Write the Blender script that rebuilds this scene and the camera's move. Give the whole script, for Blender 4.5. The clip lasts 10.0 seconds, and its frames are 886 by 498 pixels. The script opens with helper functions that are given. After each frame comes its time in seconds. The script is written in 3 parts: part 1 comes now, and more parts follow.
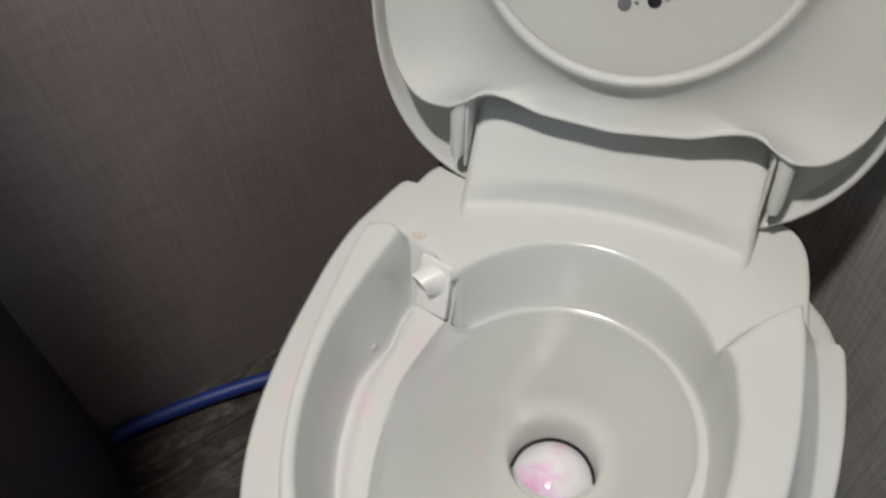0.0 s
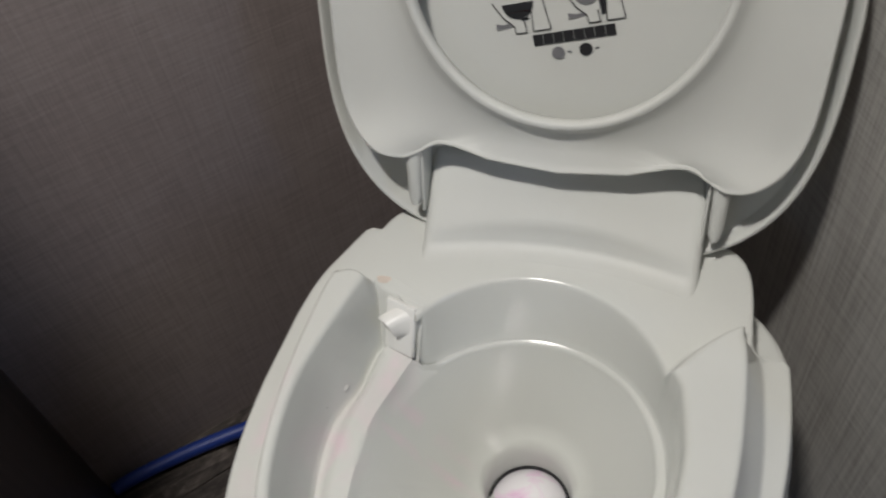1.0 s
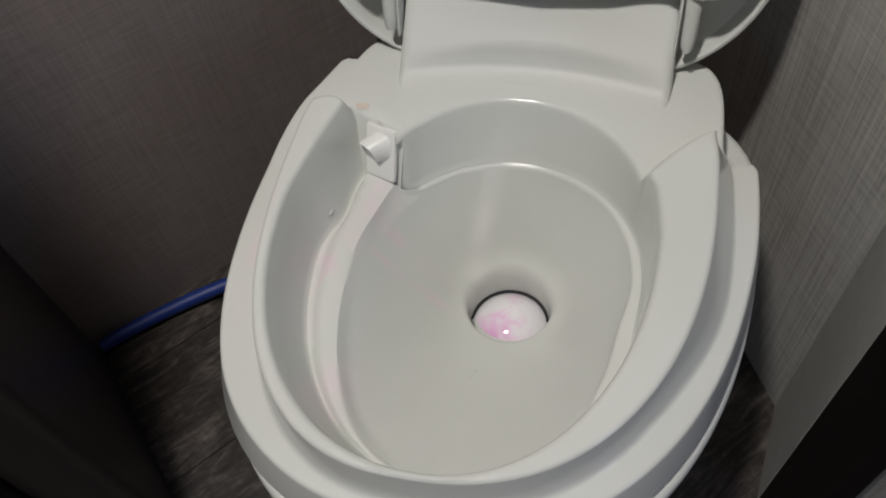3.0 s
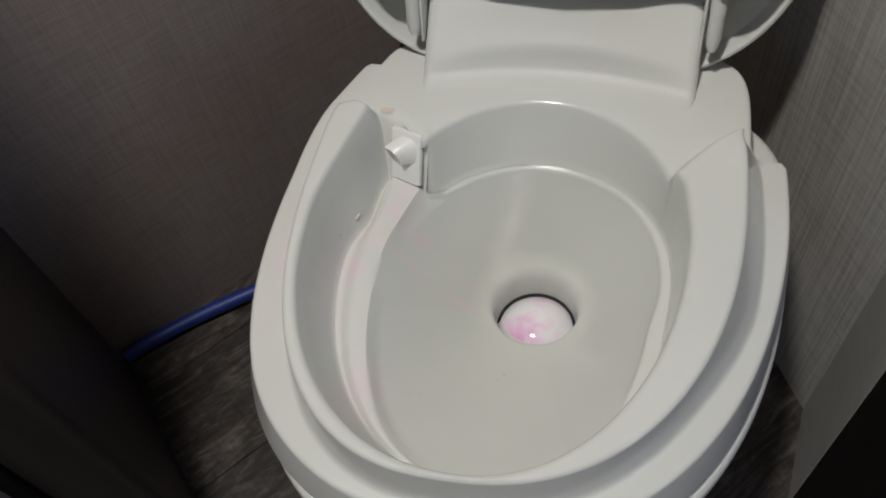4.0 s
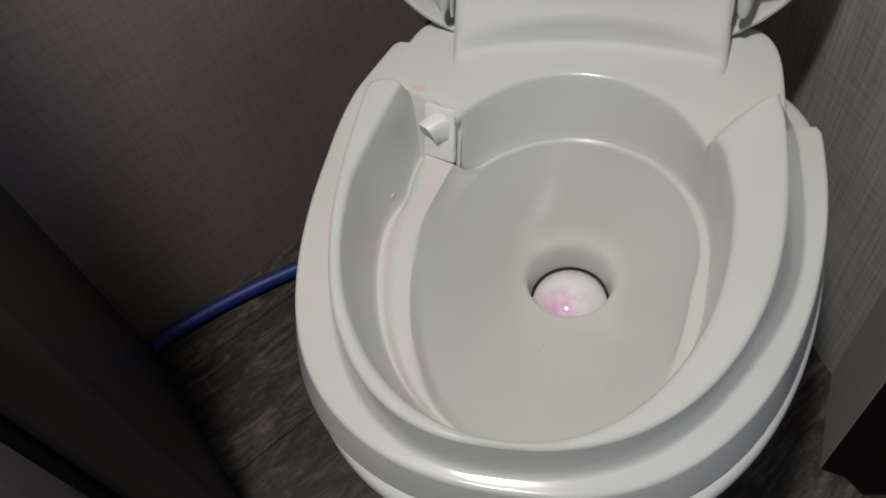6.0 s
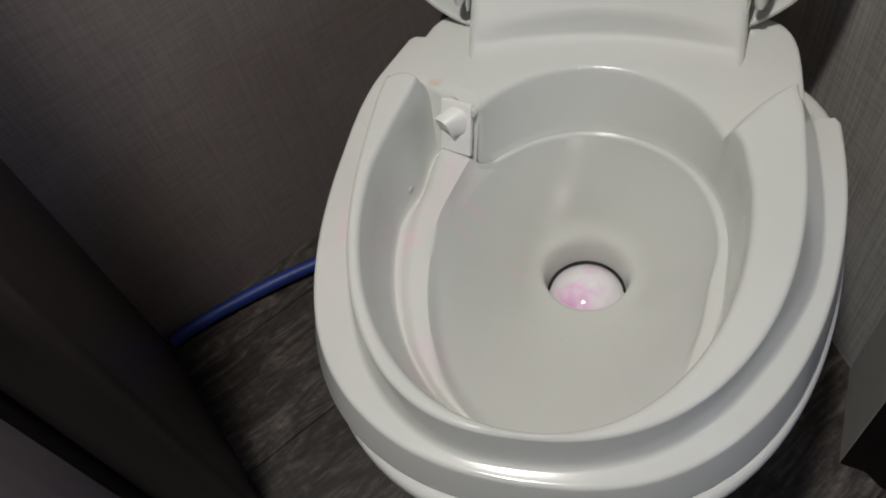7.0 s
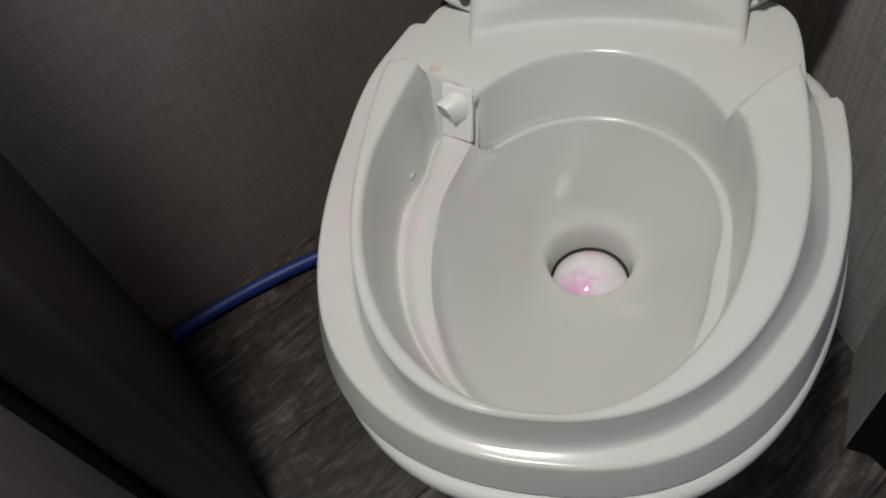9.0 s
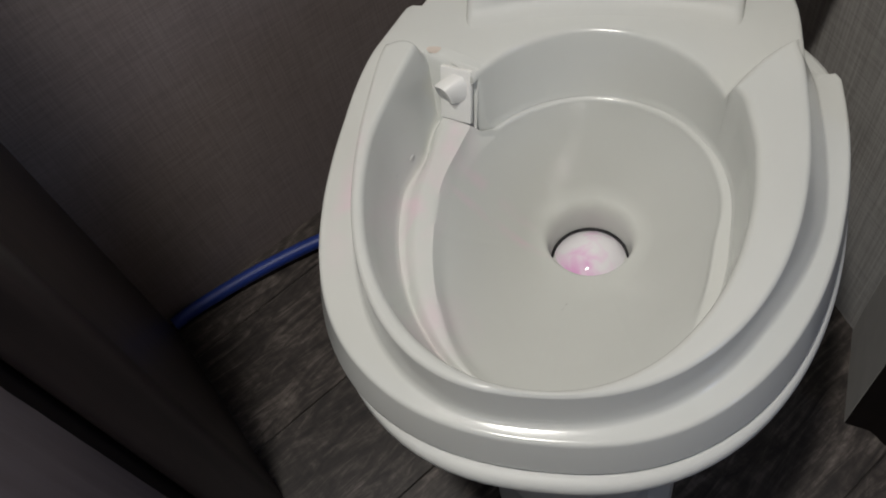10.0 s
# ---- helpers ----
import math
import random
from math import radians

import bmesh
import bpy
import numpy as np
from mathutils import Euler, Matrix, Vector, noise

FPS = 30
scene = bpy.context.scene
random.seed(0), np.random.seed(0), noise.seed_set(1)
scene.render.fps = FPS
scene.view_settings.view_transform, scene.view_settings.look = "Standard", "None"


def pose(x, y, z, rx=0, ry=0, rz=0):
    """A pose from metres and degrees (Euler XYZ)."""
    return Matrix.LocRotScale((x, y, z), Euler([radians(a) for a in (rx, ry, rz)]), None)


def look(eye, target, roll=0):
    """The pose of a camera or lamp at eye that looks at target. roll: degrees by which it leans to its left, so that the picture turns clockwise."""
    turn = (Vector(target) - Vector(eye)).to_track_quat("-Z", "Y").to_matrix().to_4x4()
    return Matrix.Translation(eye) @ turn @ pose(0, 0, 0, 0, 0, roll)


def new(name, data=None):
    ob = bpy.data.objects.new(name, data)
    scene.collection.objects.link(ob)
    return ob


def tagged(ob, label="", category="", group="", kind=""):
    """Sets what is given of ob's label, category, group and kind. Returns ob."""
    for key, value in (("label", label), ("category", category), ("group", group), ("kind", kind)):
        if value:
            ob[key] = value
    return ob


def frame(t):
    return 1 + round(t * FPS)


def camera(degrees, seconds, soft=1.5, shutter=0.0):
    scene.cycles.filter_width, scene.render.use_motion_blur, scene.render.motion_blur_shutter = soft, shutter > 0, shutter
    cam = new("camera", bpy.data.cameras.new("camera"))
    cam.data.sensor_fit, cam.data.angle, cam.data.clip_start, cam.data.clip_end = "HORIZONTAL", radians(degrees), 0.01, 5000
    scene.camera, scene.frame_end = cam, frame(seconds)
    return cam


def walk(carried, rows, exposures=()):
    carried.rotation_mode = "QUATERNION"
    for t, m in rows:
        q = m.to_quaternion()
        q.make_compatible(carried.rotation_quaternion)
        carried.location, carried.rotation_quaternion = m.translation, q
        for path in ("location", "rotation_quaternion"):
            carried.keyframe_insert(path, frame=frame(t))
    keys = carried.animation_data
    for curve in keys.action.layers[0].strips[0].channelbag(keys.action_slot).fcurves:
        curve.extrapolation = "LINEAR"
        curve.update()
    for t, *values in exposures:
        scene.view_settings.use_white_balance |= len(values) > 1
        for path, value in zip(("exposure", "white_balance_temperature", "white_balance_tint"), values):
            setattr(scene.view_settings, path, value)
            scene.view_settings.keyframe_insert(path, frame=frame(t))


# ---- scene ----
cam = camera(57.0, 10.0, soft=1.9, shutter=0.4)
PATH = [
    (0, (0.04, -0.297, 0.94), (-0.43, 0.905, -0.588), -4.8),
    (0.5, (0.052, -0.307, 0.979), (-0.537, 0.92, -0.487), -9.9),
    (1, (0.086, -0.301, 0.971), (-0.419, 0.949, -0.505), -8.7),
    (1.5, (0.096, -0.343, 0.955), (-0.299, 0.872, -0.584), -6.1),
    (2, (0.095, -0.355, 0.941), (-0.28, 0.756, -0.679), -7.2),
    (2.5, (0.088, -0.358, 0.946), (-0.282, 0.711, -0.703), -8.2),
    (4, (0.071, -0.371, 0.941), (-0.345, 0.722, -0.681), -10.7),
    (4.5, (0.063, -0.375, 0.942), (-0.354, 0.714, -0.683), -11.6),
    (5, (0.056, -0.381, 0.94), (-0.35, 0.711, -0.686), -11.7),
    (5.5, (0.045, -0.384, 0.942), (-0.354, 0.693, -0.696), -12.0),
    (7, (0.036, -0.393, 0.941), (-0.401, 0.668, -0.697), -14.1),
    (7.5, (0.032, -0.393, 0.94), (-0.404, 0.669, -0.698), -14.2),
    (8, (0.033, -0.393, 0.94), (-0.405, 0.668, -0.697), -14.4),
    (8.5, (0.03, -0.395, 0.939), (-0.402, 0.666, -0.701), -14.4),
    (9, (0.032, -0.403, 0.932), (-0.4, 0.661, -0.705), -14.6),
    (9.5, (0.032, -0.406, 0.932), (-0.4, 0.645, -0.714), -15.3),
    (10, (0.03, -0.407, 0.933), (-0.394, 0.627, -0.725), -15.6),
]
EXPO = [(0, 0.28), (0.5, 0.16), (1, 0.14), (1.5, 0.03), (2, 0.0), (10, 0.0)]
walk(cam, [(t, look(eye, target, roll)) for t, eye, target, roll in PATH], EXPO)

# ---- light ----
world = bpy.data.worlds.new("world")
world.use_nodes = True
scene.world = world
sky = world.node_tree.nodes.new("ShaderNodeTexSky")
sky.sky_type, sky.sun_disc = "NISHITA", False
sky.sun_elevation, sky.sun_rotation = radians(38), radians(150)
world.node_tree.links.new(sky.outputs[0], world.node_tree.nodes["Background"].inputs[0])
world.node_tree.nodes["Background"].inputs[1].default_value = 0.1


def area_lamp(name, m, sx, sy, power, colour):
    data = bpy.data.lights.new(name, "AREA")
    data.shape, data.size, data.size_y, data.energy, data.color = "RECTANGLE", sx, sy, power, colour
    ob = new(name, data)
    ob.matrix_world = m
    return ob


LAMP = (-0.21, -0.42, 2.07)
area_lamp("ceiling_lamp_light", look((LAMP[0], LAMP[1], LAMP[2] - 0.035), (LAMP[0], LAMP[1] + 0.001, 0)), 0.11, 0.11, 19.5, (1.0, 0.960, 0.908))
area_lamp("window_light_right", look((1.045, -0.62, 1.06), (0.0, -0.62, 1.06)), 0.14, 0.50, 1.5, (0.46, 0.62, 1.0))
# added cool fill from the front, brightening the right wall and front faces
area_lamp("window_light_left", look((-0.70, -1.995, 1.35), (0.1, 0.0, 0.7)), 0.5, 0.65, 1.0, (0.70, 0.84, 1.0))


# ---- materials ----
def mat(name, build):
    m = bpy.data.materials.new(name)
    m.use_nodes = True
    t = m.node_tree
    build(t, t.nodes["Principled BSDF"])
    return m


def node(t, kind, links=(), **values):
    n = t.nodes.new(kind)
    for key, value in values.items():
        n.inputs[key.replace("_", " ")].default_value = value
    for src, dst in links:
        t.links.new(src, n.inputs[dst])
    return n


def ramp(t, src, stops):
    n = t.nodes.new("ShaderNodeValToRGB")
    while len(n.color_ramp.elements) < len(stops):
        n.color_ramp.elements.new(0.5)
    for e, (p, c) in zip(n.color_ramp.elements, stops):
        e.position, e.color = p, (*c, 1)
    t.links.new(src, n.inputs[0])
    return n


def bump(t, src, b, strength, distance):
    n = node(t, "ShaderNodeBump", [(src, "Height")], Strength=strength, Distance=distance)
    t.links.new(n.outputs[0], b.inputs["Normal"])


def coords(t, scale=(1, 1, 1), turn=(0, 0, 0), kind="Object"):
    c = t.nodes.new("ShaderNodeTexCoord")
    m = node(t, "ShaderNodeMapping", [(c.outputs[kind], "Vector")], Scale=scale, Rotation=[radians(a) for a in turn])
    return m.outputs[0]


def plain(colour, rough, metal=0.0, grain=0.06, size=60.0, bumps=0.03, coat=0.0):
    def build(t, b):
        v = coords(t)
        n1 = node(t, "ShaderNodeTexNoise", [(v, "Vector")], Scale=size, Detail=4.0)
        n2 = node(t, "ShaderNodeTexNoise", [(v, "Vector")], Scale=size / 9, Detail=3.0)
        add = t.nodes.new("ShaderNodeMath")
        t.links.new(n1.outputs[0], add.inputs[0]), t.links.new(n2.outputs[0], add.inputs[1])
        half = t.nodes.new("ShaderNodeMath")
        half.operation = "MULTIPLY"
        half.inputs[1].default_value = 0.5
        t.links.new(add.outputs[0], half.inputs[0])
        r = ramp(t, half.outputs[0], [(0.3, [c * (1 - grain) for c in colour]), (0.7, [min(1, c * (1 + grain)) for c in colour])])
        t.links.new(r.outputs[0], b.inputs["Base Color"])
        rr = node(t, "ShaderNodeMapRange", [(n2.outputs[0], "Value")], To_Min=rough * 0.8, To_Max=rough * 1.25)
        t.links.new(rr.outputs[0], b.inputs["Roughness"])
        b.inputs["Metallic"].default_value = metal
        b.inputs["Coat Weight"].default_value = coat
        bump(t, n1.outputs[0], b, bumps, 0.002)
    return build


def bowl_plastic(t, b):
    """Off-white glossy plastic with faint pink splashes of cleaner and yellowish water marks."""
    v = coords(t)
    fine = node(t, "ShaderNodeTexNoise", [(v, "Vector")], Scale=140.0, Detail=4.0)
    broad = node(t, "ShaderNodeTexNoise", [(v, "Vector")], Scale=7.0, Detail=3.0)
    base = ramp(t, broad.outputs[0], [(0.3, (0.578, 0.590, 0.562)), (0.7, (0.610, 0.622, 0.596))])
    blot = node(t, "ShaderNodeTexNoise", [(v, "Vector")], Scale=24.0, Detail=3.0, Distortion=0.6)
    # the cleaner has run along the channel and down the bowl towards the drain
    sep = node(t, "ShaderNodeSeparateXYZ", [(v, "Vector")])
    spots = None
    for cx, cy, rx, ry, amount in ((-0.138, -0.025, 0.026, 0.075, 0.44), (-0.075, 0.004, 0.050, 0.008, 0.50), (-0.085, 0.030, 0.040, 0.010, 0.34), (-0.118, 0.052, 0.022, 0.040, 0.32), (-0.185, -0.03, 0.018, 0.10, 0.34), (-0.10, -0.13, 0.03, 0.04, 0.30)):
        off = node(t, "ShaderNodeVectorMath", [(v, 0)])
        off.operation = "SUBTRACT"
        off.inputs[1].default_value = (cx, cy, 0)
        sc = node(t, "ShaderNodeVectorMath", [(off.outputs[0], 0)])
        sc.operation = "MULTIPLY"
        sc.inputs[1].default_value = (1 / rx, 1 / ry, 0)
        ln = node(t, "ShaderNodeVectorMath", [(sc.outputs[0], 0)])
        ln.operation = "LENGTH"
        fall = node(t, "ShaderNodeMapRange", [(ln.outputs["Value"], "Value")], From_Min=0.15, From_Max=1.0, To_Min=amount, To_Max=0.0)
        if spots is None:
            spots = fall.outputs[0]
        else:
            mx = t.nodes.new("ShaderNodeMath")
            mx.operation = "MAXIMUM"
            t.links.new(spots, mx.inputs[0]), t.links.new(fall.outputs[0], mx.inputs[1])
            spots = mx.outputs[0]
    patch = node(t, "ShaderNodeMapRange", [(blot.outputs[0], "Value")], From_Min=0.34, From_Max=0.66)
    mul = t.nodes.new("ShaderNodeMath")
    mul.operation = "MULTIPLY"
    t.links.new(spots, mul.inputs[0]), t.links.new(patch.outputs[0], mul.inputs[1])
    mix = t.nodes.new("ShaderNodeMix")
    mix.data_type = "RGBA"
    t.links.new(mul.outputs[0], mix.inputs[0]), t.links.new(base.outputs[0], mix.inputs[6])
    mix.inputs[7].default_value = (0.80, 0.50, 0.64, 1)
    t.links.new(mix.outputs[2], b.inputs["Base Color"])
    rr = node(t, "ShaderNodeMapRange", [(broad.outputs[0], "Value")], To_Min=0.15, To_Max=0.22)
    t.links.new(rr.outputs[0], b.inputs["Roughness"])
    bump(t, fine.outputs[0], b, 0.02, 0.001)


def ball_plastic(t, b):
    """White plastic, washed with pink cleaner that has gathered along one side."""
    v = coords(t)
    n1 = node(t, "ShaderNodeTexNoise", [(v, "Vector")], Scale=38.0, Detail=3.0, Distortion=0.9)
    away = node(t, "ShaderNodeVectorMath", [(v, 0)])
    away.operation = "DISTANCE"
    away.inputs[1].default_value = (-0.020, -0.002, 0.232)
    wash = node(t, "ShaderNodeMapRange", [(away.outputs["Value"], "Value")], From_Min=0.012, From_Max=0.042, To_Min=0.34, To_Max=-0.10)
    add = node(t, "ShaderNodeMath", [(n1.outputs[0], 0), (wash.outputs[0], 1)])
    r = ramp(t, add.outputs[0], [(0.44, (0.79, 0.77, 0.80)), (0.60, (0.79, 0.63, 0.76)), (0.84, (0.73, 0.36, 0.64))])
    t.links.new(r.outputs[0], b.inputs["Base Color"])
    b.inputs["Roughness"].default_value = 0.14
    n2 = node(t, "ShaderNodeTexNoise", [(v, "Vector")], Scale=90.0)
    bump(t, n2.outputs[0], b, 0.25, 0.002)


def linen_wall(t, b, dark=(0.204, 0.172, 0.167), mean=(0.242, 0.206, 0.200), light=(0.280, 0.242, 0.235), thread=(420, 14), upright=0.5):
    """Vinyl wall covering printed with a coarse linen weave."""
    v1 = coords(t, (thread[0], thread[0], thread[1]))
    v2 = coords(t, (22, 22, 380))
    up = node(t, "ShaderNodeTexNoise", [(v1, "Vector")], Scale=1.0, Detail=3.0, Roughness=0.6)
    across = node(t, "ShaderNodeTexNoise", [(v2, "Vector")], Scale=1.0, Detail=3.0, Roughness=0.6)
    half = t.nodes.new("ShaderNodeMix")
    half.inputs[0].default_value = 1 - upright
    t.links.new(up.outputs[0], half.inputs[2]), t.links.new(across.outputs[0], half.inputs[3])
    r = ramp(t, half.outputs[0], [(0.36, dark), (0.50, mean), (0.65, light)])
    broad = node(t, "ShaderNodeTexNoise", [(coords(t), "Vector")], Scale=6.0, Detail=3.0)
    tint = ramp(t, broad.outputs[0], [(0.3, (0.90, 0.88, 0.87)), (0.7, (1, 1, 1))])
    mix = t.nodes.new("ShaderNodeMix")
    mix.data_type, mix.blend_type = "RGBA", "MULTIPLY"
    mix.inputs[0].default_value = 1.0
    t.links.new(r.outputs[0], mix.inputs[6]), t.links.new(tint.outputs[0], mix.inputs[7])
    t.links.new(mix.outputs[2], b.inputs["Base Color"])
    b.inputs["Roughness"].default_value = 0.62
    bump(t, half.outputs[0], b, 0.25, 0.0008)


def dark_wood(t, b):
    v = coords(t, (55, 55, 3.0))
    n1 = node(t, "ShaderNodeTexNoise", [(v, "Vector")], Scale=1.0, Detail=5.0, Distortion=0.4)
    r = ramp(t, n1.outputs[0], [(0.3, (0.020, 0.015, 0.014)), (0.7, (0.046, 0.034, 0.032))])
    t.links.new(r.outputs[0], b.inputs["Base Color"])
    b.inputs["Roughness"].default_value = 0.42
    bump(t, n1.outputs[0], b, 0.08, 0.001)


def grey_wood(t, b):
    v = coords(t, (60, 60, 3.0))
    n1 = node(t, "ShaderNodeTexNoise", [(v, "Vector")], Scale=1.0, Detail=5.0, Distortion=0.4)
    r = ramp(t, n1.outputs[0], [(0.3, (0.175, 0.146, 0.156)), (0.7, (0.256, 0.219, 0.232))])
    t.links.new(r.outputs[0], b.inputs["Base Color"])
    b.inputs["Roughness"].default_value = 0.5
    bump(t, n1.outputs[0], b, 0.08, 0.001)


def plank_wood(t, b):
    """Rustic grey-brown vinyl plank: long grain, saw marks across it and darker knots."""
    info = t.nodes.new("ShaderNodeObjectInfo")
    c = t.nodes.new("ShaderNodeTexCoord")
    shift = node(t, "ShaderNodeVectorMath", [(c.outputs["Object"], 0)])
    rnd = node(t, "ShaderNodeMath", [(info.outputs["Random"], 0)])
    rnd.operation = "MULTIPLY"
    rnd.inputs[1].default_value = 37.0
    t.links.new(rnd.outputs[0], shift.inputs[1])
    def streak(scale, detail, distort):
        m = node(t, "ShaderNodeMapping", [(shift.outputs[0], "Vector")], Scale=scale)
        return node(t, "ShaderNodeTexNoise", [(m.outputs[0], "Vector")], Scale=1.0, Detail=detail, Distortion=distort, Roughness=0.65)
    grain = streak((13, 62, 1), 6.0, 1.6)
    saw = streak((120, 12, 1), 3.0, 0.0)
    blotch = streak((13, 24, 1), 4.0, 2.0)
    r = ramp(t, grain.outputs[0], [(0.32, (0.014, 0.011, 0.010)), (0.50, (0.050, 0.041, 0.036)), (0.70, (0.150, 0.129, 0.115))])
    d = ramp(t, blotch.outputs[0], [(0.34, (0.30, 0.28, 0.27)), (0.62, (1, 1, 1))])
    s = ramp(t, saw.outputs[0], [(0.36, (0.68, 0.67, 0.66)), (0.58, (1, 1, 1))])
    prev = r.outputs[0]
    for other in (d, s):
        mix = t.nodes.new("ShaderNodeMix")
        mix.data_type, mix.blend_type = "RGBA", "MULTIPLY"
        mix.inputs[0].default_value = 0.9
        t.links.new(prev, mix.inputs[6]), t.links.new(other.outputs[0], mix.inputs[7])
        prev = mix.outputs[2]
    hsv = node(t, "ShaderNodeHueSaturation", [(prev, "Color")])
    val = node(t, "ShaderNodeMapRange", [(info.outputs["Random"], "Value")], To_Min=0.8, To_Max=1.25)
    t.links.new(val.outputs[0], hsv.inputs["Value"])
    t.links.new(hsv.outputs[0], b.inputs["Base Color"])
    b.inputs["Roughness"].default_value = 0.5
    bump(t, grain.outputs[0], b, 0.15, 0.001)


BOWL = mat("bowl_plastic", bowl_plastic)
PLASTIC = mat("seat_plastic", plain((0.570, 0.580, 0.555), 0.46, grain=0.008, bumps=0.012))
PLASTIC.node_tree.nodes["Principled BSDF"].inputs["Specular IOR Level"].default_value = 0.3
NOZZLE = mat("nozzle_plastic", plain((0.76, 0.76, 0.735), 0.35, grain=0.03, bumps=0.02))
BALL = mat("ball_plastic", ball_plastic)
RUBBER = mat("black_rubber", plain((0.012, 0.012, 0.014), 0.35, grain=0.2))
INK = mat("black_ink", plain((0.012, 0.012, 0.014), 0.5, grain=0.1))
GREYINK = mat("grey_ink", plain((0.16, 0.16, 0.17), 0.5, grain=0.1))
REDINK = mat("dark_red_ink", plain((0.06, 0.012, 0.014), 0.5, grain=0.1))
ESPRESSO = mat("espresso_wood", plain((0.0085, 0.0062, 0.0056), 0.65, grain=0.25, size=90.0))
ESPRESSO.node_tree.nodes["Principled BSDF"].inputs["Specular IOR Level"].default_value = 0.15
LINEN = mat("linen_wall", linen_wall)
# neutral-hued linen for the right wall, lightened to stand in for stronger light
LIT_LINEN = mat("lit_linen_wall", lambda t, b: linen_wall(t, b, (0.270, 0.266, 0.249), (0.370, 0.366, 0.346), (0.475, 0.470, 0.448), (330, 7), 0.62))
STRIP = mat("grey_strip", plain((0.38, 0.372, 0.350), 0.6, grain=0.10, size=40.0, bumps=0.05))
DARK = mat("dark_wood", dark_wood)
GREY = mat("grey_wood", grey_wood)
PLANK = mat("plank_wood", plank_wood)
SUBFLOOR = mat("joint_dark", plain((0.02, 0.018, 0.016), 0.8, grain=0.2))
PIPE = mat("blue_pipe", plain((0.010, 0.032, 0.20), 0.5, grain=0.12, bumps=0.03))
CEIL = mat("ceiling_white", plain((0.72, 0.70, 0.66), 0.6, grain=0.03))
STAIN = mat("tan_adhesive", plain((0.56, 0.49, 0.43), 0.5, grain=0.2, size=200.0))
GLOW = bpy.data.materials.new("lamp_diffuser")
GLOW.use_nodes = True
GLOW.node_tree.nodes["Principled BSDF"].inputs["Emission Color"].default_value = (1.0, 0.90, 0.78, 1)
GLOW.node_tree.nodes["Principled BSDF"].inputs["Emission Strength"].default_value = 6.0


# ---- mesh helpers ----
def part(name, bm, material, parent=None, label="", smooth=35):
    me = bpy.data.meshes.new(name)
    bmesh.ops.recalc_face_normals(bm, faces=bm.faces)
    bm.to_mesh(me)
    bm.free()
    me.materials.append(material)
    if smooth:
        for p in me.polygons:
            p.use_smooth = True
        me.set_sharp_from_angle(angle=radians(smooth))
    ob = new(name, me)
    if parent:
        ob.parent = parent
    if label:
        ob["label"] = label
    return ob


def thing(name, label, category, group="", kind="", at=(0, 0, 0)):
    ob = new(name)
    ob.location = at
    return tagged(ob, label, category, group, kind)


def loft(bm, rings, closed=True, cap_start=False, cap_end=False):
    rows = [[bm.verts.new(p) for p in ring] for ring in rings]
    for a, b in zip(rows, rows[1:]):
        n = len(a)
        for i in range(n if closed else n - 1):
            j = (i + 1) % n
            bm.faces.new((a[i], a[j], b[j], b[i]))
    if cap_start:
        bm.faces.new(rows[0][::-1])
    if cap_end:
        bm.faces.new(rows[-1])
    return rows


def box(bm, m, sx, sy, sz, bevel=0.0):
    out = bmesh.ops.create_cube(bm, size=1, matrix=m @ Matrix.Diagonal((sx, sy, sz, 1)))
    if bevel:
        edges = {e for v in out["verts"] for e in v.link_edges}
        bmesh.ops.bevel(bm, geom=list(edges), offset=bevel, segments=3, profile=0.5, affect="EDGES")


def prism(bm, outline, z0, z1):
    """An upright slab over a plan outline."""
    low, high = [bm.verts.new((x, y, z0)) for x, y in outline], [bm.verts.new((x, y, z1)) for x, y in outline]
    n = len(outline)
    for i in range(n):
        bm.faces.new((low[i], low[(i + 1) % n], high[(i + 1) % n], high[i]))
    bm.faces.new(low[::-1]), bm.faces.new(high)


def tube(bm, points, radius, sides=16):
    rings = []
    for i, p in enumerate(points):
        p = Vector(p)
        d = (Vector(points[min(i + 1, len(points) - 1)]) - Vector(points[max(i - 1, 0)])).normalized()
        side = d.cross(Vector((0, 0, 1)))
        side = side.normalized() if side.length > 1e-4 else Vector((1, 0, 0))
        up = side.cross(d)
        r = radius[i] if isinstance(radius, (list, tuple)) else radius
        rings.append([p + r * (math.cos(a) * side + math.sin(a) * up) for a in [2 * math.pi * k / sides for k in range(sides)]])
    loft(bm, rings, True, True, True)


def step(a, b, x):
    x = min(1, max(0, (x - a) / (b - a)))
    return x * x * (3 - 2 * x)


def mixed(a, b, f):
    return a + (b - a) * f


def egg(deg, x0, y0, left, right, front, back, n, m=0):
    """Distance from the origin, at a bearing, to an egg whose four quarters are superellipses."""
    c, s = math.cos(radians(deg)), math.sin(radians(deg))
    lo, hi = 0.0, 0.6
    for _ in range(40):
        r = (lo + hi) / 2
        dx, dy = r * c - x0, r * s - y0
        e = n if dy < 0 or not m else m
        inside = abs(dx / (left if dx < 0 else right)) ** e + abs(dy / (front if dy < 0 else back)) ** e < 1
        lo, hi = (r, hi) if inside else (lo, r)
    return (lo + hi) / 2


# ---- room ----
def along(p, deg, d):
    return (p[0] + d * math.cos(radians(deg)), p[1] + d * math.sin(radians(deg)))


WALL_TURN = 50.0
LEFT_CORNER = (-0.571, 0.027)
BACK_CORNER = along(LEFT_CORNER, WALL_TURN, 0.87)
SEAM = (0.306, 0.094)
JAMB = (0.286, -0.024)
TOP = 2.10


